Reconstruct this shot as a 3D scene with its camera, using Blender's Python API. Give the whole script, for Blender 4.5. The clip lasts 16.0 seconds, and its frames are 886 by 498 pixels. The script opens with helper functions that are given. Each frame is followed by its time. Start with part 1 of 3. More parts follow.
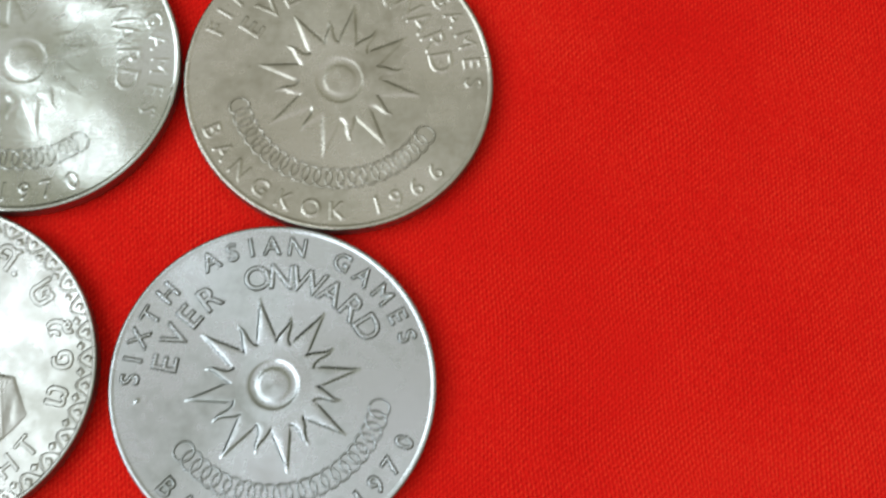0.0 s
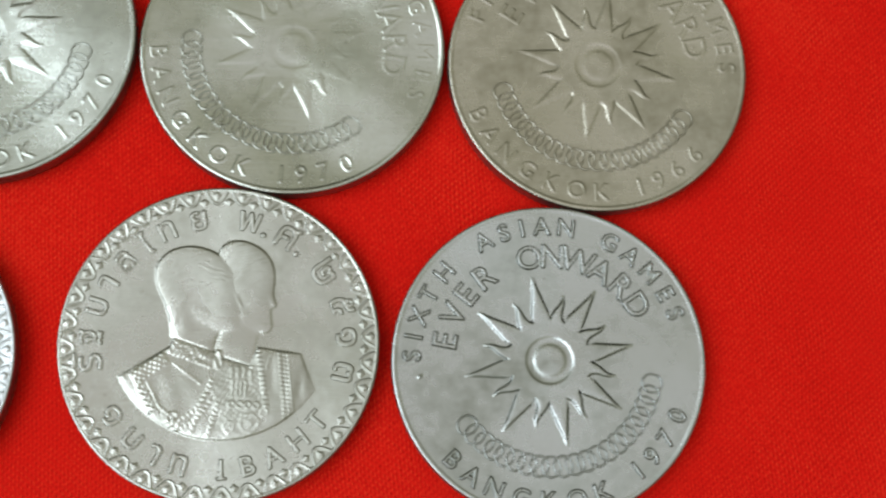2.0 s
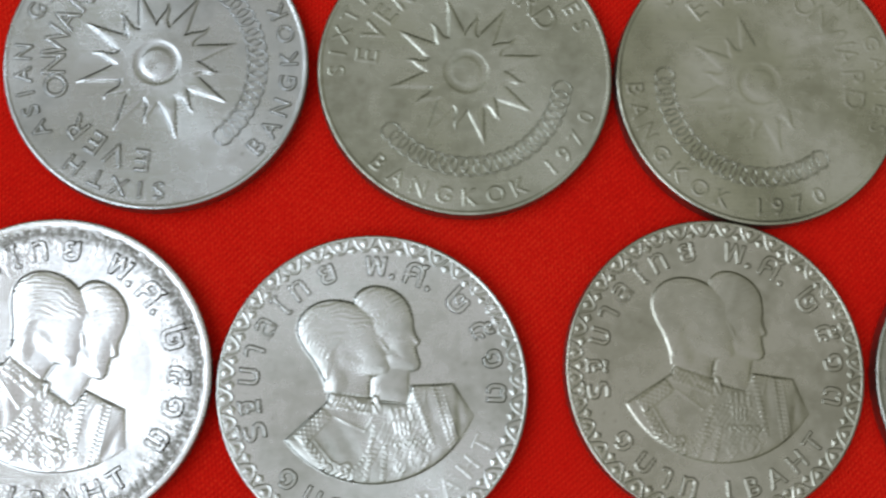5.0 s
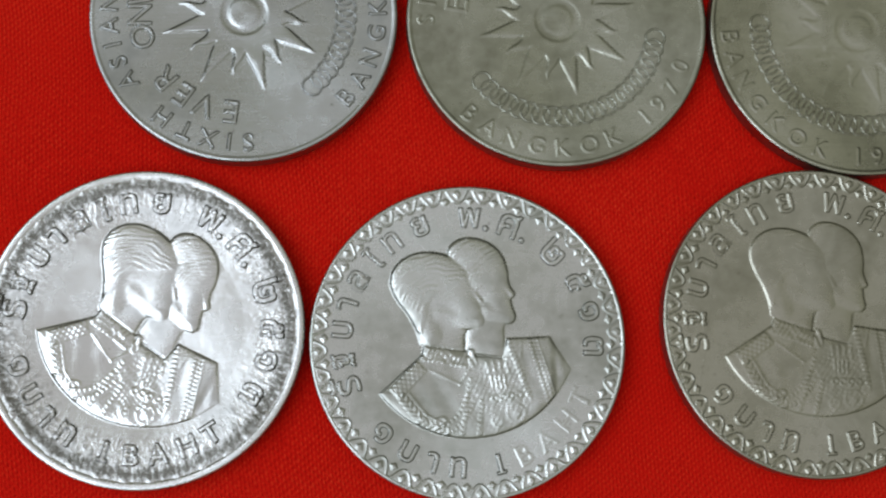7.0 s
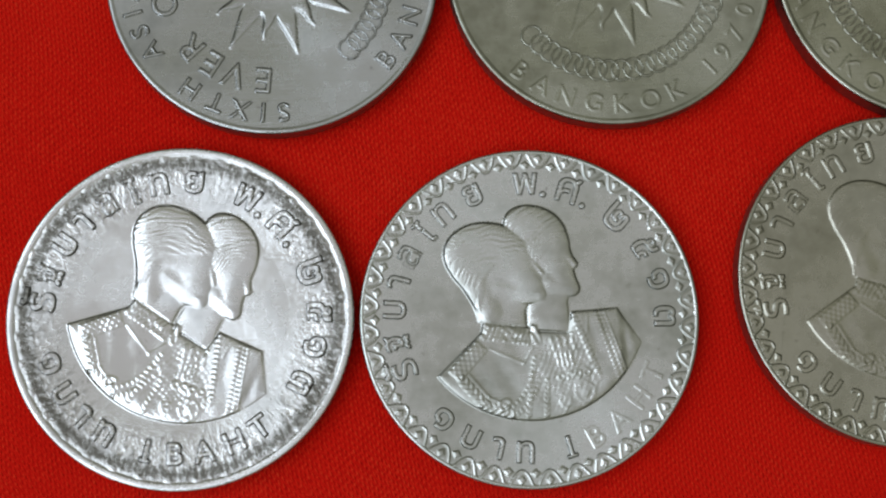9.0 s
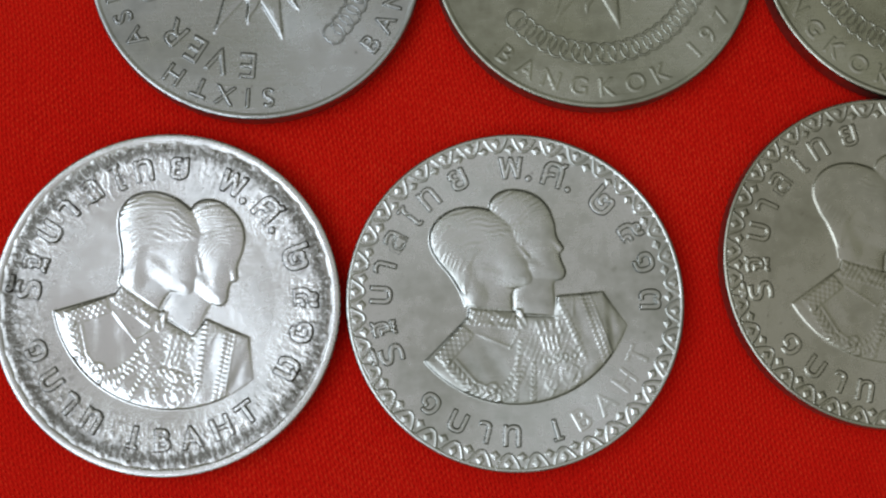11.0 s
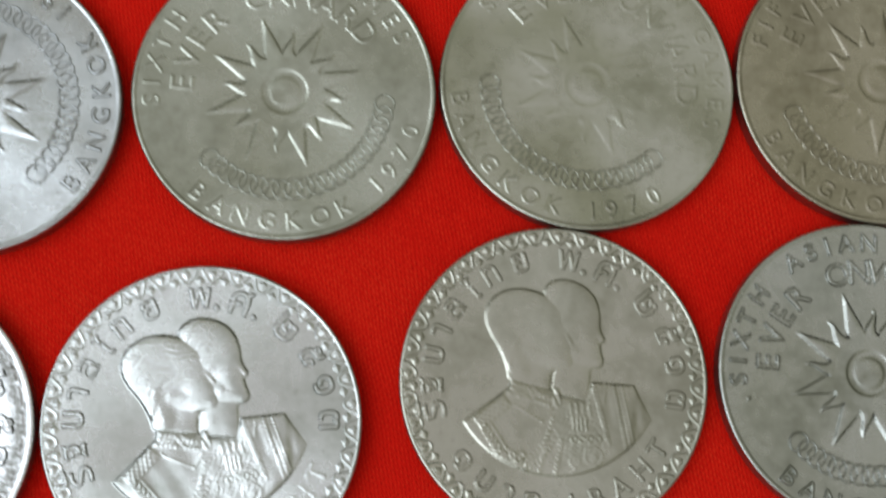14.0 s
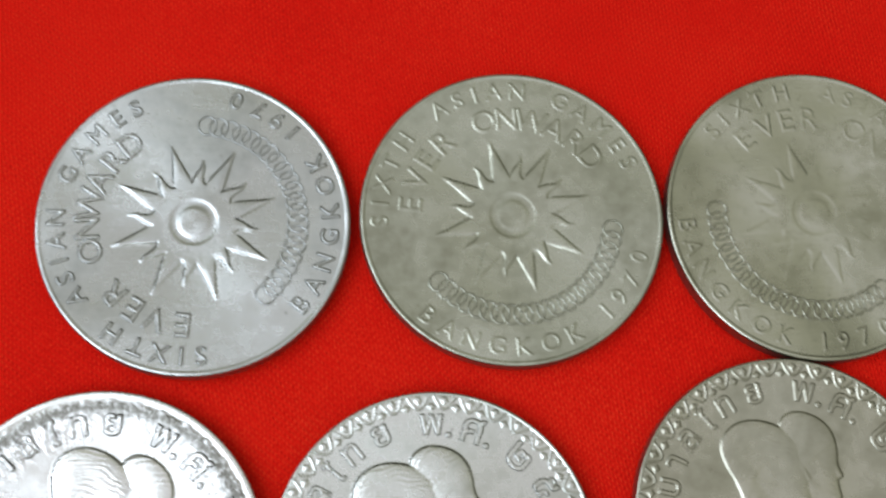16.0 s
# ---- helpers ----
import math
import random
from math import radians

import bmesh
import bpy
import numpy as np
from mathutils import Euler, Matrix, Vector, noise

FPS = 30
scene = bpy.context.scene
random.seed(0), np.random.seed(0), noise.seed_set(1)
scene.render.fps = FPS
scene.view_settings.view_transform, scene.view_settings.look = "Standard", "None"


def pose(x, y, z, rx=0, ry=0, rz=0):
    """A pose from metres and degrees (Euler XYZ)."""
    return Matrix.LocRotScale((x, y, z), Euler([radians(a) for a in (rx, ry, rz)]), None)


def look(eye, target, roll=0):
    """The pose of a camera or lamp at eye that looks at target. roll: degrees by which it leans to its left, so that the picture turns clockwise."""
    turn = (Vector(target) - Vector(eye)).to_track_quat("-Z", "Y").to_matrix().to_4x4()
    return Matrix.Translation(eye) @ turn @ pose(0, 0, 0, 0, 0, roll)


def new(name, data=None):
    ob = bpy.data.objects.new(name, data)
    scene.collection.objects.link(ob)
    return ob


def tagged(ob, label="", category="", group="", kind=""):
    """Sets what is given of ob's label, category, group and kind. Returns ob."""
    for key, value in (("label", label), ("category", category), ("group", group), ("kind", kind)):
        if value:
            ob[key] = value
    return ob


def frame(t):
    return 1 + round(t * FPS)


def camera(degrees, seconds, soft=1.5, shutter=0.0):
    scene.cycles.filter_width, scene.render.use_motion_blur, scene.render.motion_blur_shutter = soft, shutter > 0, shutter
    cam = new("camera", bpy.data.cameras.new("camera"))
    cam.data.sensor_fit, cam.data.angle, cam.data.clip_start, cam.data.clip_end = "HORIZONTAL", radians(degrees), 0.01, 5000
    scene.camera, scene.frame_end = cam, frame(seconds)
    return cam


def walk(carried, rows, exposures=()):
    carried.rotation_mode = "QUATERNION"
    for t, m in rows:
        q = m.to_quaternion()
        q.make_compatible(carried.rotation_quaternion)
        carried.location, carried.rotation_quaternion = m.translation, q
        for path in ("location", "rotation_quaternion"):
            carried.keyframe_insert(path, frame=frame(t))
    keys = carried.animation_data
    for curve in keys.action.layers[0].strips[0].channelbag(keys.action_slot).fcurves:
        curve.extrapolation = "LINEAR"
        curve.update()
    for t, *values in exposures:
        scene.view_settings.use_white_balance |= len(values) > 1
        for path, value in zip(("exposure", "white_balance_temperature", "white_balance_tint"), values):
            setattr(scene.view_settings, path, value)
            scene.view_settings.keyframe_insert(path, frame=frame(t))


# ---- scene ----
MM = 0.001

# ---- camera and its walk ----
cam = camera(38.00, 16.0, soft=2.25, shutter=0.5)
PATH = [
    (0.0, 36.49, -14.50, 108.23, 13.00, -2.92, -0.17),
    (0.5, 32.36, -17.61, 109.58, 12.37, -3.18, -0.22),
    (1.0, 23.27, -18.36, 109.40, 12.77, -4.09, -0.61),
    (1.5, 15.49, -16.30, 111.67, 11.96, -4.03, -0.45),
    (2.0, 12.85, -15.81, 110.26, 12.47, -3.13, -0.38),
    (2.5, 3.85, -14.28, 111.09, 12.45, -4.20, -0.76),
    (3.0, -4.90, -12.92, 112.07, 11.92, -3.70, -0.76),
    (3.5, -9.34, -12.08, 112.36, 11.85, -3.58, -0.82),
    (4.0, -14.62, -12.53, 112.38, 11.91, -3.42, -0.86),
    (4.5, -25.09, -9.48, 113.69, 10.47, -4.60, -1.06),
    (5.0, -33.35, -10.58, 113.40, 10.98, -4.54, -1.13),
    (5.2, -35.20, -10.79, 113.73, 10.87, -4.46, -1.08),
    (7.3, -41.00, -13.64, 109.55, 10.41, -3.21, -1.36),
    (7.5, -42.39, -13.86, 108.85, 10.36, -3.02, -1.61),
    (8.0, -43.69, -11.73, 105.28, 9.72, -3.45, -2.64),
    (8.5, -43.29, -11.42, 102.71, 9.37, -3.50, -3.59),
    (9.0, -42.40, -11.23, 102.66, 9.03, -2.57, -3.53),
    (11.3, -42.08, -9.99, 102.95, 7.71, -3.20, -3.94),
    (11.5, -41.09, -9.71, 102.96, 7.63, -3.28, -3.91),
    (12.0, -39.15, -10.88, 102.93, 7.71, -2.79, -4.03),
    (12.5, -32.03, -11.16, 108.56, 7.28, -3.23, -4.19),
    (13.0, -23.43, -8.95, 109.71, 6.64, -3.59, -4.13),
    (13.5, -17.25, -6.54, 110.53, 5.99, -4.83, -4.38),
    (14.0, -18.49, -8.09, 112.58, 10.75, -4.15, -4.78),
    (14.5, -25.22, -3.01, 113.75, 12.12, -4.30, -4.61),
    (15.0, -32.09, -1.95, 111.24, 13.90, -4.04, -4.29),
    (15.5, -33.72, -3.22, 107.52, 13.91, -4.37, -3.86),
    (16.0, -38.01, -4.76, 109.64, 15.52, -4.26, -3.80),
]
# stops, and a white balance that starts a little cool
EXPOSURES = [(0.0, 0.36, 6080, 12), (0.5, 0.36, 6080, 12), (1.0, 0.42, 6080, 12), (1.5, 0.44, 6080, 12), (2.0, 0.24, 6250, 10), (3.5, 0.01, 6380, 10), (5.0, -0.17, 6420, 10), (7.5, -0.43, 6500, 10), (12.5, -0.51, 6500, 10), (14.5, -0.02, 6500, 10), (16.0, 0.15, 6500, 10)]
walk(cam, [(t, pose(x * MM, y * MM, z * MM, rx, ry, rz)) for t, x, y, z, rx, ry, rz in PATH], EXPOSURES)

# ---- light: one broad ceiling panel high on the left, dim room all round ----
world = bpy.data.worlds.new("room_light")
world.use_nodes = True
scene.world = world
sky, glow = world.node_tree, world.node_tree.nodes["Background"]
glow.inputs[1].default_value = 0.80
# pale ceiling, over walls that grow dimmer and warmer towards the table's level
ways = sky.nodes.new("ShaderNodeTexCoord")
toward = sky.nodes.new("ShaderNodeVectorMath")
toward.operation, toward.inputs[1].default_value = "DOT_PRODUCT", Vector((0.0, -0.05, 1.0)).normalized()
tones = sky.nodes.new("ShaderNodeValToRGB")
for element, (place, tone, blue) in zip((tones.color_ramp.elements[0], tones.color_ramp.elements[1], tones.color_ramp.elements.new(0.5), tones.color_ramp.elements.new(0.85)),
                                        ((0.0, 0.03, 0.74), (1.0, 1.0, 0.84), (0.5, 0.17, 0.74), (0.85, 0.66, 0.80))):
    element.position, element.color = place, (tone * 0.985, tone, tone * blue, 1)
sky.links.new(ways.outputs["Generated"], toward.inputs[0])
sky.links.new(toward.outputs["Value"], tones.inputs[0])
sky.links.new(tones.outputs[0], glow.inputs[0])

lamp_data = bpy.data.lights.new("ceiling_lamp", "AREA")
lamp_data.shape, lamp_data.size, lamp_data.size_y = "RECTANGLE", 1.4, 1.0
lamp_data.energy, lamp_data.color = 15.0, (0.79, 0.89, 1.0)
lamp = new("ceiling_lamp", lamp_data)
lamp.matrix_basis = look((-0.81, -0.21, 1.25), (-0.02, 0.0, 0.0))


# ---- materials ----
def nodes_of(name):
    mat = bpy.data.materials.new(name)
    mat.use_nodes = True
    tree = mat.node_tree
    return mat, tree, tree.nodes["Principled BSDF"]


def add(tree, kind, **values):
    node = tree.nodes.new(kind)
    for key, value in values.items():
        if key in node.inputs:
            node.inputs[key].default_value = value
    return node


def math_node(tree, operation, a, b=None, clamp=False):
    node = tree.nodes.new("ShaderNodeMath")
    node.operation, node.use_clamp = operation, clamp
    for slot, value in ((0, a), (1, b)):
        if value is None:
            continue
        if isinstance(value, (int, float)):
            node.inputs[slot].default_value = value
        else:
            tree.links.new(value, node.inputs[slot])
    return node.outputs[0]


def noise_node(tree, vector, scale, detail=3.0, rough=0.55):
    node = add(tree, "ShaderNodeTexNoise", Scale=scale, Detail=detail, Roughness=rough)
    tree.links.new(vector, node.inputs["Vector"])
    return node.outputs["Fac"]


def ramp(tree, fac, stops):
    node = tree.nodes.new("ShaderNodeValToRGB")
    band = node.color_ramp
    band.elements[0].position, band.elements[0].color = stops[0][0], (*stops[0][1], 1)
    band.elements[1].position, band.elements[1].color = stops[-1][0], (*stops[-1][1], 1)
    for place, colour in stops[1:-1]:
        band.elements.new(place).color = (*colour, 1)
    tree.links.new(fac, node.inputs[0])
    return node.outputs[0]


def coin_metal(name, colour, dull, rough, wavy=0.25, stain=0.5, grain=0.0, lustre=0.0, dish=1500.0):
    """Struck cupronickel: clean colour, tarnish colour, mean roughness, unevenness of the field, share of tarnish, pitting near the border, hollow of the field."""
    mat, tree, bsdf = nodes_of(name)
    link = tree.links.new
    # one pattern runs over a coin and all its raised parts: place on the cloth, and place from the coin's own middle
    spot = tree.nodes.new("ShaderNodeNewGeometry").outputs["Position"]
    centre = tree.nodes.new("ShaderNodeAttribute")
    centre.attribute_type, centre.attribute_name = "OBJECT", "coin_middle"
    apart = tree.nodes.new("ShaderNodeVectorMath")
    apart.operation = "SUBTRACT"
    link(spot, apart.inputs[0])
    link(centre.outputs["Vector"], apart.inputs[1])
    coords = apart.outputs[0]
    broad, middle, fine = noise_node(tree, spot, 130.0, 4.0), noise_node(tree, spot, 900.0, 4.0), noise_node(tree, spot, 7000.0, 2.0)
    swell = math_node(tree, "ADD", noise_node(tree, spot, 95.0, 0.0), math_node(tree, "MULTIPLY", noise_node(tree, spot, 260.0, 0.0), 0.13))
    mix = math_node(tree, "ADD", math_node(tree, "MULTIPLY", broad, 0.65), math_node(tree, "MULTIPLY", middle, 0.35))
    low, high = 0.62 - 0.3 * stain, 0.78 - 0.24 * stain
    tone = tree.nodes.new("ShaderNodeMix")
    tone.data_type = "RGBA"
    link(ramp(tree, mix, [(low, colour), (high, dull)]), tone.inputs["A"])
    tone.inputs["B"].default_value = (dull[0] * 0.45, dull[1] * 0.43, dull[2] * 0.36, 1)
    specks = noise_node(tree, spot, 1500.0, 5.0, 0.7)
    link(math_node(tree, "MULTIPLY", math_node(tree, "SUBTRACT", specks, 0.63), 5.0, True), tone.inputs["Factor"])
    link(tone.outputs["Result"], bsdf.inputs["Base Color"])
    bsdf.inputs["Metallic"].default_value = 1.0
    uneven = math_node(tree, "ADD", math_node(tree, "MULTIPLY", math_node(tree, "SUBTRACT", mix, 0.5), 0.7), rough)
    speck = math_node(tree, "MULTIPLY", math_node(tree, "SUBTRACT", fine, 0.5), 0.10)
    link(math_node(tree, "ADD", uneven, speck, True), bsdf.inputs["Roughness"])
    if lustre:
        # flow lines of the strike run out from the middle
        flow = tree.nodes.new("ShaderNodeVectorMath")
        flow.operation, flow.inputs[0].default_value = "CROSS_PRODUCT", (0, 0, 1)
        link(coords, flow.inputs[1])
        bsdf.inputs["Anisotropic"].default_value = lustre
        bsdf.inputs["Anisotropic Rotation"].default_value = 0.0
        link(flow.outputs[0], bsdf.inputs["Tangent"])
    # hairline scratches: noise drawn out along one way
    stretch = tree.nodes.new("ShaderNodeMapping")
    stretch.inputs["Scale"].default_value = (300.0, 9000.0, 300.0)
    stretch.inputs["Rotation"].default_value = (0, 0, 0.7)
    link(spot, stretch.inputs["Vector"])
    hair = noise_node(tree, stretch.outputs[0], 1.0, 1.0)
    height = math_node(tree, "ADD", math_node(tree, "MULTIPLY", swell, wavy), math_node(tree, "MULTIPLY", middle, 0.016))
    height = math_node(tree, "ADD", height, math_node(tree, "MULTIPLY", fine, 0.0034))
    height = math_node(tree, "ADD", height, math_node(tree, "MULTIPLY", hair, 0.0100))
    reach = tree.nodes.new("ShaderNodeVectorMath")
    reach.operation = "LENGTH"
    link(coords, reach.inputs[0])
    out = reach.outputs["Value"]
    height = math_node(tree, "ADD", height, math_node(tree, "MULTIPLY", math_node(tree, "MULTIPLY", out, out), dish))
    if grain:
        # coarse flow streaks that run out to the border, pits between them, and old dirt under the rim
        outer = tree.nodes.new("ShaderNodeMapRange")
        outer.inputs["From Min"].default_value, outer.inputs["From Max"].default_value = 0.0086, 0.0116
        link(out, outer.inputs["Value"])
        within = math_node(tree, "MULTIPLY", outer.outputs[0], math_node(tree, "MULTIPLY", math_node(tree, "SUBTRACT", 0.0130, out), 2500.0, True))
        plan = tree.nodes.new("ShaderNodeSeparateXYZ")
        link(coords, plan.inputs[0])
        round_way = math_node(tree, "ARCTAN2", plan.outputs[1], plan.outputs[0])
        spokes = tree.nodes.new("ShaderNodeCombineXYZ")
        link(math_node(tree, "MULTIPLY", round_way, 26.0), spokes.inputs[0])
        link(math_node(tree, "MULTIPLY", out, 900.0), spokes.inputs[1])
        streaks = noise_node(tree, spokes.outputs[0], 1.0, 2.0, 0.6)
        pits = noise_node(tree, coords, 2600.0, 3.0, 0.6)
        rough_field = math_node(tree, "ADD", math_node(tree, "MULTIPLY", streaks, 1.3), pits)
        height = math_node(tree, "ADD", height, math_node(tree, "MULTIPLY", math_node(tree, "MULTIPLY", rough_field, within), grain))
        band = math_node(tree, "SUBTRACT", 1.0, math_node(tree, "MULTIPLY", math_node(tree, "ABSOLUTE", math_node(tree, "SUBTRACT", out, 0.0123)), 1250.0), True)
        dirt = tree.nodes.new("ShaderNodeMix")
        dirt.data_type = "RGBA"
        link(tone.outputs["Result"], dirt.inputs["A"])
        dirt.inputs["B"].default_value = (0.17, 0.165, 0.15, 1)
        link(math_node(tree, "ADD", math_node(tree, "MULTIPLY", band, math_node(tree, "MULTIPLY", math_node(tree, "SUBTRACT", rough_field, 0.45), 1.6, True)), math_node(tree, "MULTIPLY", within, math_node(tree, "MULTIPLY", math_node(tree, "SUBTRACT", rough_field, 1.12), 2.2, True)), True), dirt.inputs["Factor"])
        link(dirt.outputs["Result"], bsdf.inputs["Base Color"])
    bump = add(tree, "ShaderNodeBump", Strength=1.0, Distance=0.001)
    link(height, bump.inputs["Height"])
    link(bump.outputs[0], bsdf.inputs["Normal"])
    return mat


def cloth_material():
    mat, tree, bsdf = nodes_of("red_twill")
    link = tree.links.new
    coords = tree.nodes.new("ShaderNodeTexCoord").outputs["Object"]
    warp = add(tree, "ShaderNodeTexNoise", Scale=60.0, Detail=2.0)
    link(coords, warp.inputs["Vector"])
    bent = tree.nodes.new("ShaderNodeVectorMath")
    bent.operation = "MULTIPLY_ADD"
    link(warp.outputs["Color"], bent.inputs[0])
    bent.inputs[1].default_value = (0.0022, 0.0022, 0)
    link(coords, bent.inputs[2])
    split = tree.nodes.new("ShaderNodeSeparateXYZ")
    link(bent.outputs[0], split.inputs[0])
    k = 2 * math.pi / (0.34 * MM)
    x, y = math_node(tree, "MULTIPLY", split.outputs[0], k), math_node(tree, "MULTIPLY", split.outputs[1], k * 0.86)
    ribs = math_node(tree, "SINE", math_node(tree, "ADD", x, math_node(tree, "MULTIPLY", y, 0.08)))
    stitches = math_node(tree, "SINE", math_node(tree, "ADD", math_node(tree, "MULTIPLY", y, 0.72), math_node(tree, "MULTIPLY", x, 0.5)))
    threads = math_node(tree, "MULTIPLY", ribs, math_node(tree, "ADD", math_node(tree, "MULTIPLY", stitches, 0.65), 0.45))
    broad, fuzz = noise_node(tree, coords, 45.0, 4.0), noise_node(tree, coords, 5200.0, 3.0, 0.7)
    patch = noise_node(tree, coords, 110.0, 3.0, 0.6)
    # shade between the threads is painted into the colour, broken up by fuzz
    tone = math_node(tree, "ADD", math_node(tree, "MULTIPLY", threads, math_node(tree, "MULTIPLY", patch, 0.40)), math_node(tree, "MULTIPLY", fuzz, 0.9))
    tone = math_node(tree, "ADD", tone, math_node(tree, "MULTIPLY", math_node(tree, "SUBTRACT", broad, 0.5), 0.35))
    link(ramp(tree, tone, [(0.12, (0.50, 0.004, 0.002)), (0.5, (0.77, 0.010, 0.0045)), (0.95, (0.95, 0.075, 0.025))]), bsdf.inputs["Base Color"])
    bsdf.inputs["Roughness"].default_value = 0.85
    bsdf.inputs["Specular IOR Level"].default_value = 0.06
    bsdf.inputs["Sheen Weight"].default_value = 0.0
    bump = add(tree, "ShaderNodeBump", Strength=0.8, Distance=0.00014)
    link(math_node(tree, "ADD", math_node(tree, "MULTIPLY", threads, 0.4), math_node(tree, "MULTIPLY", fuzz, 0.8)), bump.inputs["Height"])
    link(bump.outputs[0], bsdf.inputs["Normal"])
    return mat


METALS = {
    "bright": coin_metal("bright_cupronickel", (0.685, 0.685, 0.69), (0.53, 0.53, 0.535), 0.25, 0.45, 0.4, 0.055, 0.5, 3300.0),
    "fresh": coin_metal("fresh_cupronickel", (0.595, 0.605, 0.595), (0.43, 0.44, 0.41), 0.28, 0.5, 0.5, 0.0, 0.65),
    "silvery": coin_metal("silvery_cupronickel", (0.486, 0.499, 0.504), (0.362, 0.369, 0.369), 0.29, 0.6, 0.45, 0.0, 0.5),
    "grey": coin_metal("grey_cupronickel", (0.432, 0.439, 0.407), (0.31, 0.317, 0.277), 0.28, 0.5, 0.5, 0.0, 0.5),
    "dull": coin_metal("dull_cupronickel", (0.43, 0.42, 0.362), (0.318, 0.308, 0.252), 0.28, 0.55, 0.55, 0.0, 0.45, 2000.0),
    "olive": coin_metal("olive_cupronickel", (0.433, 0.441, 0.383), (0.302, 0.302, 0.245), 0.28, 0.7, 0.5, 0.0, 0.4),
    "worn": coin_metal("worn_cupronickel", (0.444, 0.444, 0.38), (0.331, 0.328, 0.259), 0.24, 1.4, 0.45, 0.0, 0.3),
    # grime in the milling, darkened further to paint in the shade on the side
    "grimy_shaded": coin_metal("grimy_shaded_edge", (0.34, 0.32, 0.28), (0.17, 0.155, 0.125), 0.42, 0.2, 0.5),
    "tarnished": coin_metal("tarnished_cupronickel", (0.432, 0.4, 0.32), (0.287, 0.259, 0.188), 0.31, 0.5, 0.6, 0.0, 0.35),
}


# ---- mesh makers ----
def mesh_from(name, verts, faces, smooth=True):
    me = bpy.data.meshes.new(name)
    me.from_pydata([tuple(v) for v in verts], [], [tuple(f) for f in faces])
    me.polygons.foreach_set("use_smooth", [smooth] * len(me.polygons))
    me.update()
    return me


def sheet(name, x, y, h, keep, sink=0.006):
    """A grid of points (mm) lifted to the heights h; only cells with a corner in keep are built."""
    rows, cols = h.shape
    index = np.arange(rows * cols).reshape(rows, cols)
    corner = np.stack([index[:-1, :-1], index[:-1, 1:], index[1:, 1:], index[1:, :-1]], -1).reshape(-1, 4)
    corner = corner[keep.ravel()[corner].any(1)]
    used, back = np.unique(corner, return_inverse=True)
    verts = np.stack([x.ravel(), y.ravel(), h.ravel() - sink], -1)[used] * MM
    return mesh_from(name, verts, back.reshape(-1, 4))


def relief(name, height, x0, x1, y0, y1, step, sink=0.006):
    """A raised form: height(x, y) in mm over the field, soft at its foot."""
    x, y = np.meshgrid(np.arange(x0, x1 + step, step), np.arange(y0, y1 + step, step))
    h = height(x, y)
    return sheet(name, x, y, h, h > 0.003, sink)


def soft_step(d, width):
    """0 outside, 1 inside, for a signed distance d that is negative inside."""
    s = np.clip(0.5 - d / (2 * width), 0, 1)
    return s * s * (3 - 2 * s)


def lathe(name, profile, segments, wave=None):
    """Turns a profile of (radius, z) in mm round z; wave(angle index, profile index) is added to the radius."""
    verts, faces, n = [], [], len(profile)
    for i in range(segments):
        a = 2 * math.pi * i / segments
        for j, (r, z) in enumerate(profile):
            r += wave(i, j) if wave else 0.0
            verts.append((r * math.cos(a) * MM, r * math.sin(a) * MM, z * MM))
    for i in range(segments):
        k = (i + 1) % segments
        for j in range(n - 1):
            faces.append((i * n + j, k * n + j, k * n + j + 1, i * n + j + 1))
    return mesh_from(name, verts, faces)


RADIUS, FIELD = 13.48, 1.84


def body_mesh():
    rings = [(13.0, 0.02), (13.05, 0.1), (13.05, FIELD - 0.03), (13.03, FIELD), (13.0, FIELD)] + [(r, FIELD) for r in np.linspace(12.4, 0.0002, 15)]
    me = lathe("body", rings, 128)
    return me


def rim_mesh(inner, height):
    """The raised edge round a coin's face."""
    top = FIELD + height
    profile = [(inner - 0.16, FIELD - 0.008), (inner - 0.06, FIELD + 0.004), (inner + 0.05, top - 0.012), (inner + 0.11, top), (13.30, top), (13.40, top - 0.035),
               (13.46, top - 0.09), (RADIUS, top - 0.18)]
    return lathe("rim", profile, 240)


def edge_mesh():
    """The milled side: fine upright grooves all round."""
    profile = [(RADIUS - 0.02, FIELD - 0.06), (RADIUS, FIELD - 0.16), (RADIUS, 0.2), (13.40, 0.07), (13.25, 0.0), (12.98, 0.0)]
    return lathe("milled_edge", profile, 360, lambda i, j: (-0.06 if i % 3 == 0 else 0.0) if j in (1, 2) else 0.0)


# glyphs of the built-in font as raised letters
GLYPHS = {}


def outline_of(text):
    """The edges of a written sign, centred, with a height of 1 for a capital."""
    curve = bpy.data.curves.new("sign", "FONT")
    curve.body, curve.resolution_u = text, 5
    ob = new("sign", curve)
    bpy.context.view_layer.update()
    me = bpy.data.meshes.new_from_object(ob.evaluated_get(bpy.context.evaluated_depsgraph_get()))
    points = np.array([v.co[:2] for v in me.vertices]).reshape(-1, 2)
    count = {}
    for p in me.polygons:
        for e in p.edge_keys:
            count[e] = count.get(e, 0) + 1
    edges = np.array([e for e, c in count.items() if c == 1])
    bpy.data.objects.remove(ob)
    bpy.data.curves.remove(curve)
    bpy.data.meshes.remove(me)
    return points, edges


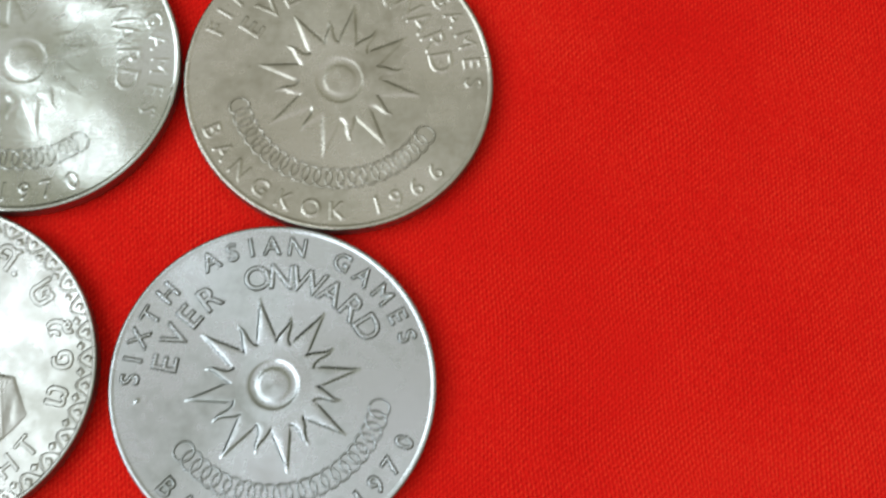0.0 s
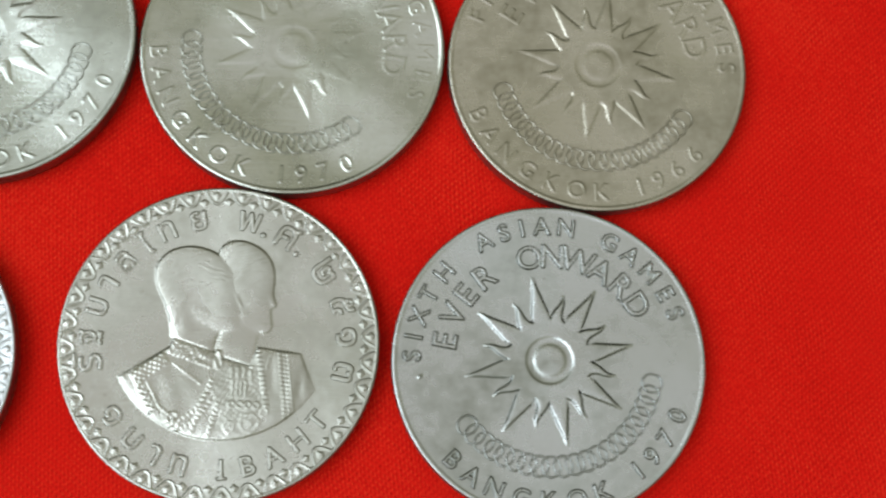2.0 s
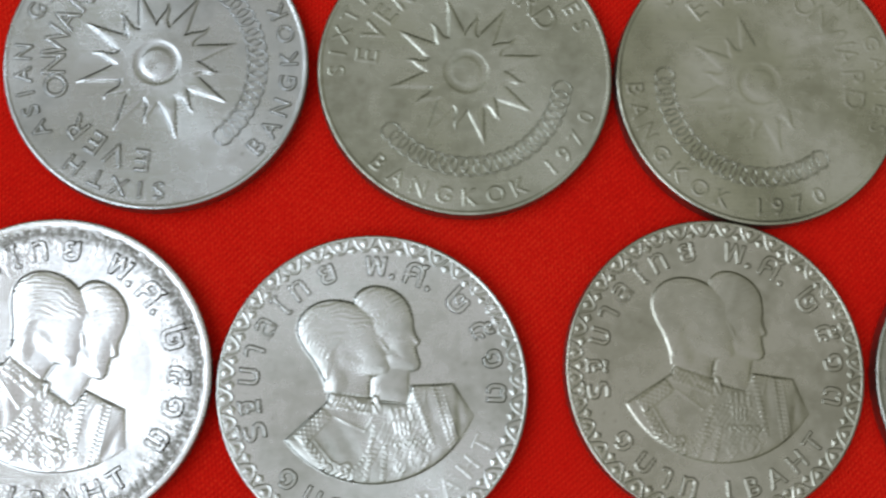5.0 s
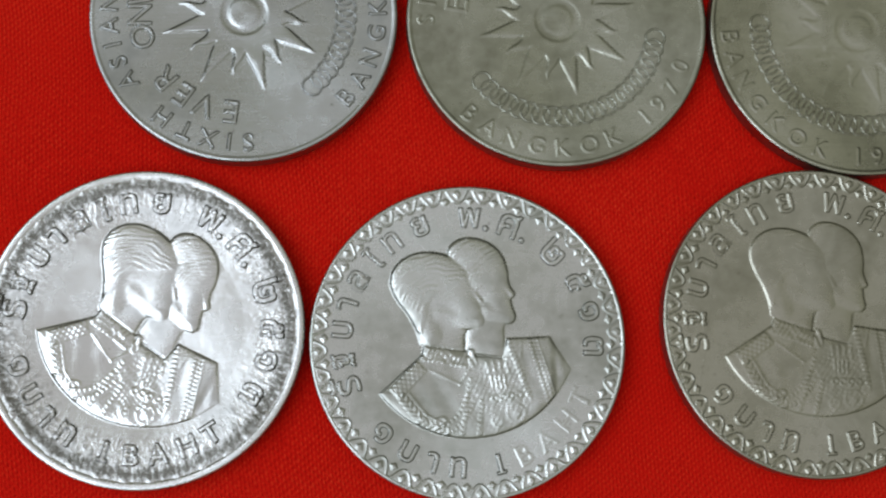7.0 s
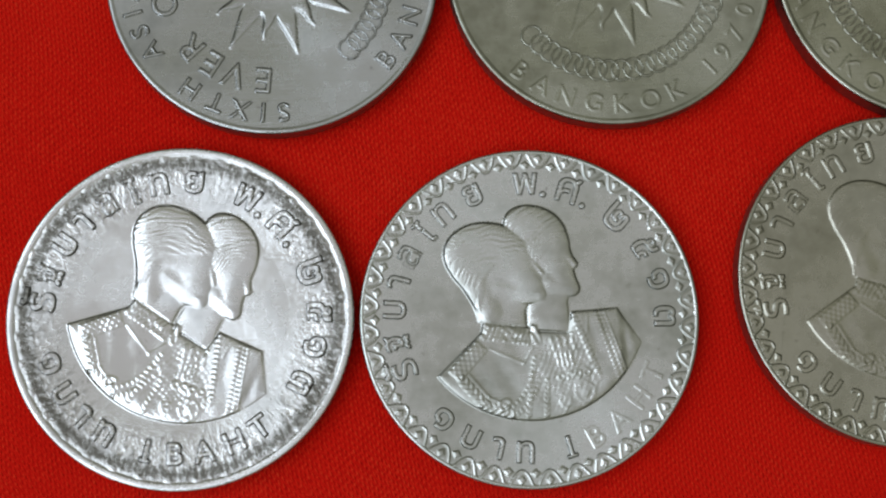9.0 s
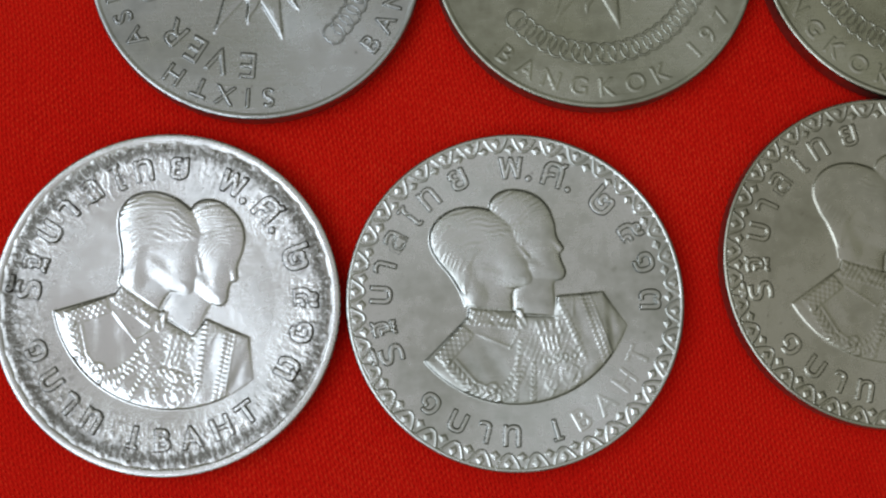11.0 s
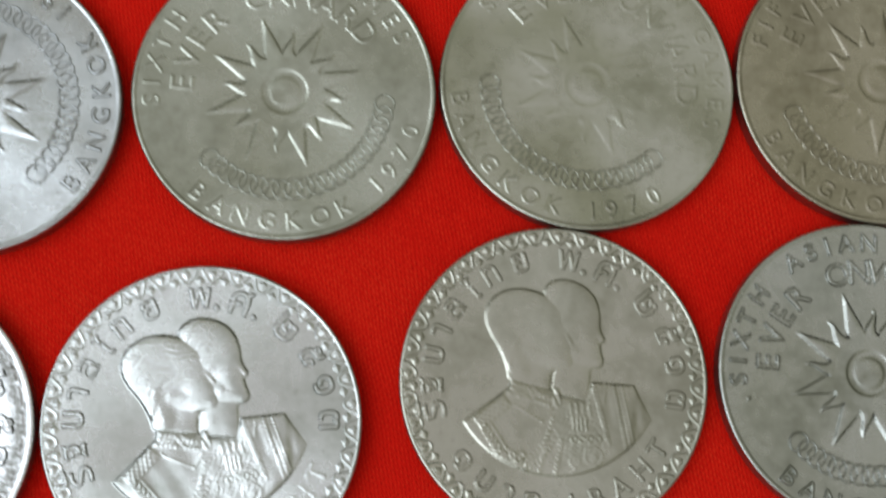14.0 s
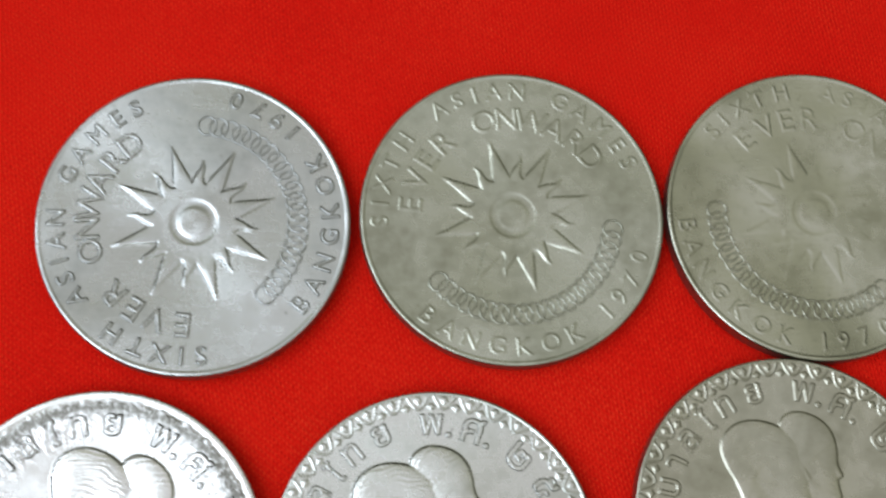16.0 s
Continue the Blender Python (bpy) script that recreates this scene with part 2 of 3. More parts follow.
def letter_mesh(text, cap, fat=0.0, height=0.13, soft=0.075):
    """cap: the height of the sign in mm; centred on its own middle."""
    key = (text, cap, fat, height, soft)
    if key in GLYPHS:
        return GLYPHS[key]
    points, edges = outline_of(text)
    low, high = points.min(0), points.max(0)
    mid = np.array([(low[0] + high[0]) / 2, (low[1] + high[1]) / 2])
    points = (points - mid) * (cap / (high[1] - low[1]))
    a, b = points[edges[:, 0]], points[edges[:, 1]]

    def form(x, y):
        p = np.stack([x.ravel(), y.ravel()], -1)[:, None]
        ab = (b - a)[None]
        t = np.clip(((p - a) * ab).sum(-1) / ((ab * ab).sum(-1) + 1e-12), 0, 1)
        d = np.linalg.norm(p - a - t[..., None] * ab, axis=-1).min(1)
        above = (a[:, 1] > p[..., 1]) != (b[:, 1] > p[..., 1])
        cross = a[:, 0] + (p[..., 1] - a[:, 1]) * (b[:, 0] - a[:, 0]) / (b[:, 1] - a[:, 1] + 1e-12)
        inside = ((above & (p[..., 0] < cross)).sum(1) % 2) == 1
        d = np.where(inside, -d, d).reshape(x.shape)
        if text == "1" and cap > 1.55:
            # the figure stands on a small foot
            d = np.minimum(d, capsule(x, y, -0.2 * cap, -0.46 * cap, 0.2 * cap, -0.46 * cap, 0.045 * cap))
        d = d - fat
        return height * soft_step(d, soft)

    low, high = points.min(0) - (0.6 if text == "1" else 0.2), points.max(0) + (0.6 if text == "1" else 0.2)
    GLYPHS[key] = relief("letter", form, low[0], high[0], low[1], high[1], 0.042)
    return GLYPHS[key]


# ---- flat shapes as signed distances ----
def ellipse(x, y, cx, cy, rx, ry, turn=0.0):
    c, s = math.cos(radians(turn)), math.sin(radians(turn))
    u, v = (x - cx) * c + (y - cy) * s, -(x - cx) * s + (y - cy) * c
    q = np.sqrt((u / rx) ** 2 + (v / ry) ** 2 + 1e-9)
    return (q - 1) * min(rx, ry)


def capsule(x, y, ax, ay, bx, by, r0, r1=None):
    t = np.clip(((x - ax) * (bx - ax) + (y - ay) * (by - ay)) / ((bx - ax) ** 2 + (by - ay) ** 2), 0, 1)
    return np.hypot(x - ax - t * (bx - ax), y - ay - t * (by - ay)) - (r0 + ((r1 if r1 is not None else r0) - r0) * t)


def half_plane(x, y, ax, ay, bx, by):
    """Negative to the right of the way from a to b."""
    n = math.hypot(bx - ax, by - ay)
    return (-(by - ay) * (x - ax) + (bx - ax) * (y - ay)) / n


def blend(d, e, k):
    h = np.clip(0.5 + 0.5 * (e - d) / k, 0, 1)
    return e + (d - e) * h - k * h * (1 - h)


# ---- the sun emblem: a plate with eight long and eight short wavy rays ----
PLATE = 3.15


def ray_mesh(tip, base, bend, lift):
    """One wedge of 22.5 degrees with one ray in it, along +x, from the plate's edge outward."""
    rows, cols = 34, 26
    r = np.linspace(PLATE, tip + 0.25, rows)[:, None] * np.ones((1, cols))
    a = np.radians(np.linspace(-11.25, 11.25, cols))[None] * np.ones((rows, 1))
    s = np.clip((r - PLATE) / (tip - PLATE), 0, 1)
    half = base * (1 - s) ** 1.05 + 0.02
    shift = bend * np.sin(s * 5.6) * (0.3 + 0.7 * s)
    d = np.abs(r * np.sin(a) - shift) - half
    d = np.maximum(d, (r - tip) * 0.5)
    d = blend(d, r - 3.5, 0.35)
    ridge = 1.0 + 0.25 * np.clip(-d / 0.5, 0, 1)
    h = lift * soft_step(d - 0.02, 0.13 if lift > 0.1 else 0.16 if lift > 0.05 else 0.2) * (1 + (ridge - 1) * np.clip(s * 3, 0, 1))
    h[0] = lift
    return sheet("ray", r * np.cos(a), r * np.sin(a), h, h > 0.003)


def plate_mesh(lift):
    """The sun's plate with a sunken ring round a domed middle."""
    rings = [(0.0, 1.15), (0.5, 1.13), (1.0, 1.08), (1.2, 1.0), (1.33, 0.78), (1.45, 0.5), (1.6, 0.45), (1.85, 0.48), (1.96, 0.6), (2.06, 0.95), (2.18, 1.06), (2.35, 1.02), (2.7, 1.0), (PLATE, 1.0)]
    return lathe("sun_plate", [(max(r, 0.0002), h * lift - 0.006) for r, h in rings], 64)


def ring_mesh(lift):
    """A flat-lying wire ring, half sunk."""
    verts, faces, n, m = [], [], 28, 7
    for i in range(n):
        a = 2 * math.pi * i / n
        for j in range(m):
            b = math.pi * j / (m - 1)
            r = 0.86 + 0.115 * math.cos(b)
            verts.append((r * math.cos(a) * MM, r * math.sin(a) * 0.92 * MM, (lift * math.sin(b) - 0.006) * MM))
    for i in range(n):
        k = (i + 1) % n
        faces += [(i * m + j, k * m + j, k * m + j + 1, i * m + j + 1) for j in range(m - 1)]
    return mesh_from("ring", verts, faces)


# ---- the double bust: two plain heads on one pair of draped shoulders ----
def dome(d, top, reach, foot=0.07):
    """Rises from the outline d = 0 to top at a depth of reach."""
    s = np.clip(-d / reach, 0, 1)
    return soft_step(d, foot) * top * (0.25 + 0.75 * np.sqrt(np.clip(1 - (1 - s) ** 2, 0, 1)))


def soft_max(a, b, k=0.05):
    return -blend(-a, -b, k)


def trim(x, y, ax, ay, bx, by, width, pitch, lift):
    """A beaded strip between two points."""
    d = capsule(x, y, ax, ay, bx, by, width / 2)
    n = math.hypot(bx - ax, by - ay)
    along = ((x - ax) * (bx - ax) + (y - ay) * (by - ay)) / n
    return soft_step(d, 0.06) * lift * (0.55 + 0.45 * np.cos(2 * math.pi * along / pitch))


def arc_trim(x, y, cx, cy, r, a0, a1, width, pitch, lift):
    a = np.degrees(np.arctan2(y - cy, x - cx)) % 360
    d = np.abs(np.hypot(x - cx, y - cy) - r) - width / 2
    d = np.maximum(d, np.maximum(a0 - a, a - a1) * r * 0.0174)
    return soft_step(d, 0.06) * lift * (0.55 + 0.45 * np.cos(a * 0.01745 * r * 2 * math.pi / pitch))


def stroke(x, y, ax, ay, bx, by, width, lift):
    """A plain raised cord between two points."""
    return soft_step(capsule(x, y, ax, ay, bx, by, width / 2), 0.07) * lift


def plait(x, y, ax, ay, bx, by, width, pitch, lift):
    """A braid: slanting leaves on both sides of a middle line."""
    d = capsule(x, y, ax, ay, bx, by, width / 2)
    n = math.hypot(bx - ax, by - ay)
    along = ((x - ax) * (bx - ax) + (y - ay) * (by - ay)) / n
    across = np.abs((x - ax) * (by - ay) - (y - ay) * (bx - ax)) / n
    return soft_step(d, 0.07) * lift * (0.5 + 0.5 * np.cos(2 * math.pi * (along + 0.8 * across) / pitch))


def box(x, y, ax, ay, bx, by, half):
    """A straight band with square ends."""
    n = math.hypot(bx - ax, by - ay)
    along = ((x - ax) * (bx - ax) + (y - ay) * (by - ay)) / n
    across = np.abs((x - ax) * (by - ay) - (y - ay) * (bx - ax)) / n
    return np.maximum(across - half, np.maximum(-along, along - n))


def bust_height(sharp):
    """Two faceless heads, one before the other, with a cap of combed hair each; below them the trimmed coat and the draped bodice."""
    def form(x, y):
        x, y = x - 0.2, y + 0.08
        # the front head
        head = blend(ellipse(x, y, -3.15, 4.95, 3.65, 2.8, -12), capsule(x, y, -1.5, 4.9, -0.55, 2.7, 1.75, 1.6), 0.5)
        head = blend(head, capsule(x, y, -2.7, 2.5, 0.55, 1.85, 1.25, 0.72), 0.5)
        head = blend(head, capsule(x, y, 0.2, 4.5, 0.95, 3.45, 0.5, 0.34), 0.3)
        head = blend(head, capsule(x, y, -4.3, 3.9, -3.25, 0.6, 1.65, 0.95), 0.5)
        neck = capsule(x, y, -2.5, 2.4, -2.35, -1.6, 1.95, 1.8)
        cap = np.maximum(head, blend(half_plane(x, y, 1.2, 6.3, -3.4, 3.9), half_plane(x, y, -3.4, 3.9, -4.3, 0.2), 0.6))
        comb = np.hypot(x + 1.6, y - 1.2)
        strands = np.sin(14 * comb + 3.2 * np.sin(0.9 * x + 0.4 * y) + 1.8 * np.sin(2.3 * x - 1.1 * y)) * (0.5 + 0.5 * np.sin(1.7 * x + 2.9 * y)) + 0.5 * np.sin(23 * comb + 4 * np.sin(1.4 * x - 0.9 * y))
        first = dome(head, 0.34, 1.7, 0.06)
        first += soft_step(cap, 0.14) * (0.03 + 0.012 * strands)
        first = soft_max(first, dome(blend(head, neck, 0.7), 0.2, 1.3, 0.06) * soft_step(half_plane(x, y, 0.4, -0.9, -6.0, 0.1), 0.12), 0.08)
        # the head behind it
        head2 = blend(ellipse(x, y, 0.45, 7.2, 2.35, 1.75, -18), ellipse(x, y, 1.2, 5.9, 2.1, 2.5, 8), 0.5)
        head2 = blend(head2, capsule(x, y, 1.75, 5.5, 2.45, 2.9, 1.4, 1.2), 0.5)
        head2 = blend(head2, capsule(x, y, 1.6, 2.7, 3.25, 2.15, 1.0, 0.66), 0.4)
        head2 = blend(head2, capsule(x, y, 2.8, 5.0, 3.6, 4.05, 0.45, 0.3), 0.3)
        neck2 = capsule(x, y, 1.35, 2.4, 1.2, -1.6, 1.5, 1.7)
        cap2 = np.maximum(head2, half_plane(x, y, 3.2, 7.0, -0.2, 3.6))
        comb2 = np.hypot(x - 3.0, y - 4.2)
        strands2 = np.sin(14 * comb2 + 3.0 * np.sin(1.3 * x - 0.8 * y) + 1.6 * np.sin(2.1 * y)) * (0.55 + 0.45 * np.sin(2.3 * x - 1.9 * y)) + 0.5 * np.sin(22 * comb2 + 4 * np.sin(1.1 * x + 1.6 * y))
        second = dome(head2, 0.25, 1.5, 0.06)
        second += soft_step(cap2, 0.12) * (0.035 + 0.012 * strands2)
        second = soft_max(second, dome(blend(head2, neck2, 0.5), 0.15, 1.2, 0.06) * soft_step(half_plane(x, y, 5.0, -1.65, -1.0, -0.85), 0.1), 0.06)
        # coat and bodice inside one round cut
        trunk = np.hypot(x + 0.2, y - 1.35) - 9.45
        left = half_plane(x, y, -8.6, -4.95, -4.2, -1.0)
        flat = half_plane(x, y, -4.6, -0.7, 3.3, -1.45)
        right = np.maximum(half_plane(x, y, 2.4, 0.25, 7.2, 0.4), half_plane(x, y, 2.65, -1.4, 3.1, 0.4))
        side = half_plane(x, y, 6.7, 0.45, 9.2, -3.6)
        coat = np.maximum(np.maximum(trunk, np.maximum(left, side)), np.minimum(flat, right))
        collar = box(x, y, -4.15, -0.85, -0.35, -1.5, 0.72)
        flap = box(x, y, 0.05, -0.5, 0.15, -2.2, 0.36)
        strap = box(x, y, -6.5, -4.35, -4.2, -2.0, 0.62)
        coat = np.minimum(coat, np.minimum(collar, flap))
        body = dome(coat, 0.24, 1.3, 0.06)
        body += 0.022 * soft_step(coat + 0.4, 0.3) * (np.sin(1.3 * x + 0.5 * y) * np.sin(0.7 * x - 1.1 * y) + 0.6 * np.sin(2.9 * x + 1.7 * y + 0.6))
        tangle = np.sin(9 * x + 4 * y + 2.2 * np.sin(2.3 * y)) * np.sin(8 * y - 3 * x + 1.8 * np.sin(3.1 * x)) + 0.6 * np.sin(15 * x - 7 * y)
        extra = soft_step(collar, 0.07) * (0.05 + 0.03 * tangle) + soft_step(flap, 0.06) * (0.06 + 0.03 * np.sin(11 * x + 6 * y))
        extra += soft_step(strap, 0.07) * (0.07 + 0.025 * np.sin(7 * (x - y)) * np.sin(9 * (x + y)))
        # shoulder braid, front cords and the cord of the sleeve
        extra += plait(x, y, -5.9, -4.6, -4.3, -6.6, 0.8, 0.55, 0.08) + plait(x, y, -4.3, -6.6, -2.2, -7.5, 0.75, 0.5, 0.07)
        extra += stroke(x, y, -5.3, -4.3, -3.9, -6.1, 0.22, 0.05) + stroke(x, y, -3.9, -6.1, -2.4, -6.9, 0.22, 0.05)
        extra += 0.07 * soft_step(np.abs(ellipse(x, y, -2.75, -6.75, 0.5, 0.34, 30)) - 0.1, 0.07)
        extra += arc_trim(x, y, -3.9, -3.9, 3.5, 285, 356, 0.32, 0.42, 0.06) + arc_trim(x, y, -4.1, -3.9, 4.3, 292, 350, 0.34, 0.4, 0.06)
        extra += plait(x, y, -0.1, -3.2, -0.9, -7.8, 0.4, 0.42, 0.06) + plait(x, y, 0.75, -5.0, 0.55, -7.9, 0.42, 0.4, 0.07)
        extra += stroke(x, y, -3.6, -2.3, -1.0, -3.6, 0.18, 0.04) + stroke(x, y, -1.0, -3.6, -0.2, -2.4, 0.2, 0.05)
        # ribbons and medals
        extra += sum(stroke(x, y, 1.65 + 0.36 * i, -3.0 + 0.04 * i, 1.8 + 0.36 * i, -4.0 + 0.04 * i, 0.2, 0.06) for i in range(4))
        extra += sum(stroke(x, y, 1.3 + 0.55 * i, -1.75, 1.45 + 0.55 * i, -2.6, 0.24, 0.045 + 0.01 * (i % 2)) for i in range(4))
        extra += 0.03 * soft_step(box(x, y, 1.1, -2.85, 3.4, -2.7, 0.09), 0.06) + 0.03 * soft_step(box(x, y, 1.5, -4.2, 3.5, -4.0, 0.08), 0.06)
        for i in range(4):
            extra += 0.06 * soft_step(np.abs(np.hypot(x - 1.9 - 0.68 * i, y + 4.85 - 0.1 * i) - 0.24) - 0.09, 0.07)
        for cx, cy, r in ((3.7, -6.1, 0.75), (2.1, -6.7, 0.42), (4.7, -5.0, 0.3)):
            spot = np.hypot(x - cx, y - cy)
            extra += 0.035 * soft_step(np.abs(spot - r) - 0.1, 0.1) + 0.03 * soft_step(spot - 0.4 * r, 0.16)
        extra += 0.016 * tangle * soft_step(ellipse(x, y, 2.3, -4.9, 2.6, 3.4), 0.6)
        # beaded hems of the bodice and its folds
        extra += trim(x, y, 3.15, 0.1, 4.85, -4.6, 0.42, 0.4, 0.08) + trim(x, y, 5.0, 0.1, 6.55, -5.3, 0.3, 0.36, 0.07) + trim(x, y, 5.4, 0.1, 6.95, -5.1, 0.3, 0.36, 0.07)
        extra += stroke(x, y, 5.65, 0.2, 7.1, -4.6, 0.16, 0.06) + stroke(x, y, 4.3, 0.2, 4.2, -1.3, 0.2, 0.04) + stroke(x, y, 1.0, -1.15, 3.0, -1.45, 0.2, 0.05)
        extra += 0.02 * soft_step(np.maximum(3.4 - x, -3.2 - y), 0.3) * np.sin(5.5 * x + 1.2 * y)
        body = body * (1 - 0.45 * soft_step(7.0 - x, 0.35))
        heads = np.maximum(first, second)
        extra = extra * soft_step(coat + 0.08, 0.1) * (body >= heads)
        whole = np.maximum(heads, body)
        # rubbing takes the high places down to one level and leaves the hollows of the trimming
        return whole + 0.62 * extra if sharp else 0.05 * (1 - np.exp(-whole / 0.09)) + 0.45 * whole + 0.55 * extra
    return form


def petal_mesh():
    """A lotus petal of the border: a pointed cup with its tip towards the middle along +x, a second line inside it and a drop at its root."""
    def form(x, y):
        s = np.clip((x + 0.5) / 1.22, 0, 1)
        edge = np.maximum(np.abs(y) - 1.04 * (1 - s) ** 0.52, x - 0.72)
        line = soft_step(np.abs(edge + 0.13) - 0.1, 0.12) * 0.085
        drop = 0.11 * soft_step(np.abs(x + 0.12) * 0.8 + np.abs(y) - 0.34, 0.2)
        return np.maximum(np.maximum(line, drop), 0.035 * soft_step(edge, 0.1)) * (x > -0.5)
    return relief("petal", form, -0.5, 0.9, -1.15, 1.15, 0.05)


def scallop_mesh():
    """A small drop that hangs from the rim, all that a coarse cast has kept of a petal."""
    def form(x, y):
        drop = 0.055 * soft_step(ellipse(x, y, -0.34, 0, 0.34, 0.34), 0.2)
        return drop * (x > -0.55)
    return relief("scallop", form, -0.55, 0.7, -1.0, 1.0, 0.055)


def bead_mesh():
    return relief("bead", lambda x, y: 0.09 * soft_step(np.abs(x) + 0.85 * np.abs(y) - 0.3, 0.17), -0.5, 0.5, -0.6, 0.6, 0.05)


# ---- putting coins together ----
def part(name, me, material, parent, m, label=""):
    data = me
    if not data.materials:
        data.materials.append(material)
    elif data.materials[0] is not material:
        key = (me.name, material.name)
        if key not in DYED:
            DYED[key] = me.copy()
            DYED[key].materials[0] = material
        data = DYED[key]
    ob = new(name, data)
    ob.parent = parent
    ob.matrix_basis = m
    coin = parent
    while coin.parent:
        coin = coin.parent
    ob["coin_middle"] = tuple(coin.matrix_basis.translation)
    return tagged(ob, label)


DYED = {}
BODY, RIM, RIM_THIN = body_mesh(), rim_mesh(13.08, 0.05), rim_mesh(13.14, 0.075)
RIM_WIDE, EDGE = rim_mesh(12.84, 0.09), edge_mesh()
LIFT = 0.16
# how far each grade of wear has lowered the sun, the rings and the letters
SUNS = {}
for grade, lift, tip, fat in (("crisp", LIFT, 7.1, 0.95), ("soft", 0.12, 7.05, 0.93), ("worn", 0.08, 6.95, 0.9), ("flat", 0.042, 6.8, 0.85), ("faint", 0.016, 6.6, 0.8)):
    SUNS[grade] = (plate_mesh(lift), ray_mesh(tip, fat, 0.0, lift), ray_mesh(tip - 1.55, 0.6, 0.2, lift), ring_mesh(lift))
LETTERS = {"crisp": (0.17, 0.035), "soft": (0.12, 0.03), "worn": (0.07, 0.03), "flat": (0.048, 0.025), "faint": (0.033, 0.02)}
PETAL, BEAD, SCALLOP = petal_mesh(), bead_mesh(), scallop_mesh()
BUSTS = {s: relief("portrait_bust", bust_height(s), -9.4, 9.4, -9.2, 9.6, 0.075) for s in (1.0, 0.0)}

OUTER = [("%ORD%", (178, 170, 161, 151, 139.5)), ("ASIAN", (118, 108.5, 100.5, 92, 81.5)), ("GAMES", (62, 51.5, 40.5, 29.5, 20.5))]
INNER = [("EVER", (169, 154, 141, 127)), ("ONWARD", (100, 87, 73, 59, 45, 32))]
LOWER = [("BANGKOK", (225, 235, 245.5, 257, 268.5, 280, 291)), ("%YEAR%", (308, 316.5, 326, 336.5))]
THAI_TOP = (("รั", 199), ("ฐ", 188), ("บ", 174), ("า", 162.5), ("ล", 150), ("ไ", 138), ("ท", 126.5), ("ย", 111.5), ("พ", 88), (".", 80), ("ศ", 69), (".", 61), ("๒", 45), ("๕", 27.5), ("๑", 13), ("๓", 357))
THAI_LOW = (("๑", 226), ("บ", 240), ("า", 252), ("ท", 264), ("1", 283), ("B", 295), ("A", 307), ("H", 320), ("T", 332))


TALL = {"ไ": 2.1, "ฐ": 1.9, "ศ": 2.05, "๒": 2.15, "๕": 2.05, ".": 0.38, "รั": 2.6}


def polar(r, a, turn):
    return pose(r * math.cos(radians(a)) * MM, r * math.sin(radians(a)) * MM, FIELD * MM, 0, 0, turn)


def coin_base(label, metal, rim, x, y, turn):
    coin = tagged(new("coin"), label, "coin", "coins laid in two rows")
    coin.matrix_basis = pose(x * MM, y * MM, 0, 0, 0, turn)
    part("body", BODY, metal, coin, Matrix())
    part("rim", rim, metal, coin, Matrix())
    part("milled_edge", EDGE, METALS["grimy_shaded"], coin, Matrix(), "grooved side of the coin, dark with grime and painted shade")
    return coin


def games_coin(label, metal, x, y, turn, ordinal="SIXTH", year="1970", grade="crisp", rubbed=None, wear=None, chain=None):
    """rubbed: the stretch of angles, in the coin's own turn, where the relief is worn away almost wholly."""
    coin = coin_base(label, metal, RIM, x, y, turn)

    def state(a):
        return "faint" if rubbed and rubbed[0] <= a % 360 <= rubbed[1] else grade

    for words, r, cap, up in ((OUTER, 11.75, 1.5, -90), (INNER, 9.08, 2.0, -90), (LOWER, 11.75, 1.5, 90)):
        for word, angles in words:
            for sign, a in zip(word.replace("%ORD%", ordinal).replace("%YEAR%", year), angles):
                tall, fat = LETTERS["faint" if state(a) == "faint" else wear or grade]
                part("letter", letter_mesh(sign, cap, fat, tall, 0.075 if tall > 0.1 else 0.13), metal, coin, polar(r, a, a + up))
    plate, ring = SUNS[grade][0], SUNS[chain or grade][3]
    sun = part("sun_emblem", plate, metal, coin, pose(0, 0, FIELD * MM), "raised sun with a ringed middle")
    for i in range(8):
        part("ray", SUNS[state(100.5 + 45 * i)][1], metal, sun, pose(0, 0, 0, 0, 0, 100.5 + 45 * i))
        part("ray", SUNS[state(123 + 45 * i)][2], metal, sun, pose(0, 0, 0, 0, 0, 123 + 45 * i))
    for i in range(21):
        a = 217.5 + 130 * i / 20
        part("ring", ring, metal, coin, polar(8.95, a, a))
    return coin


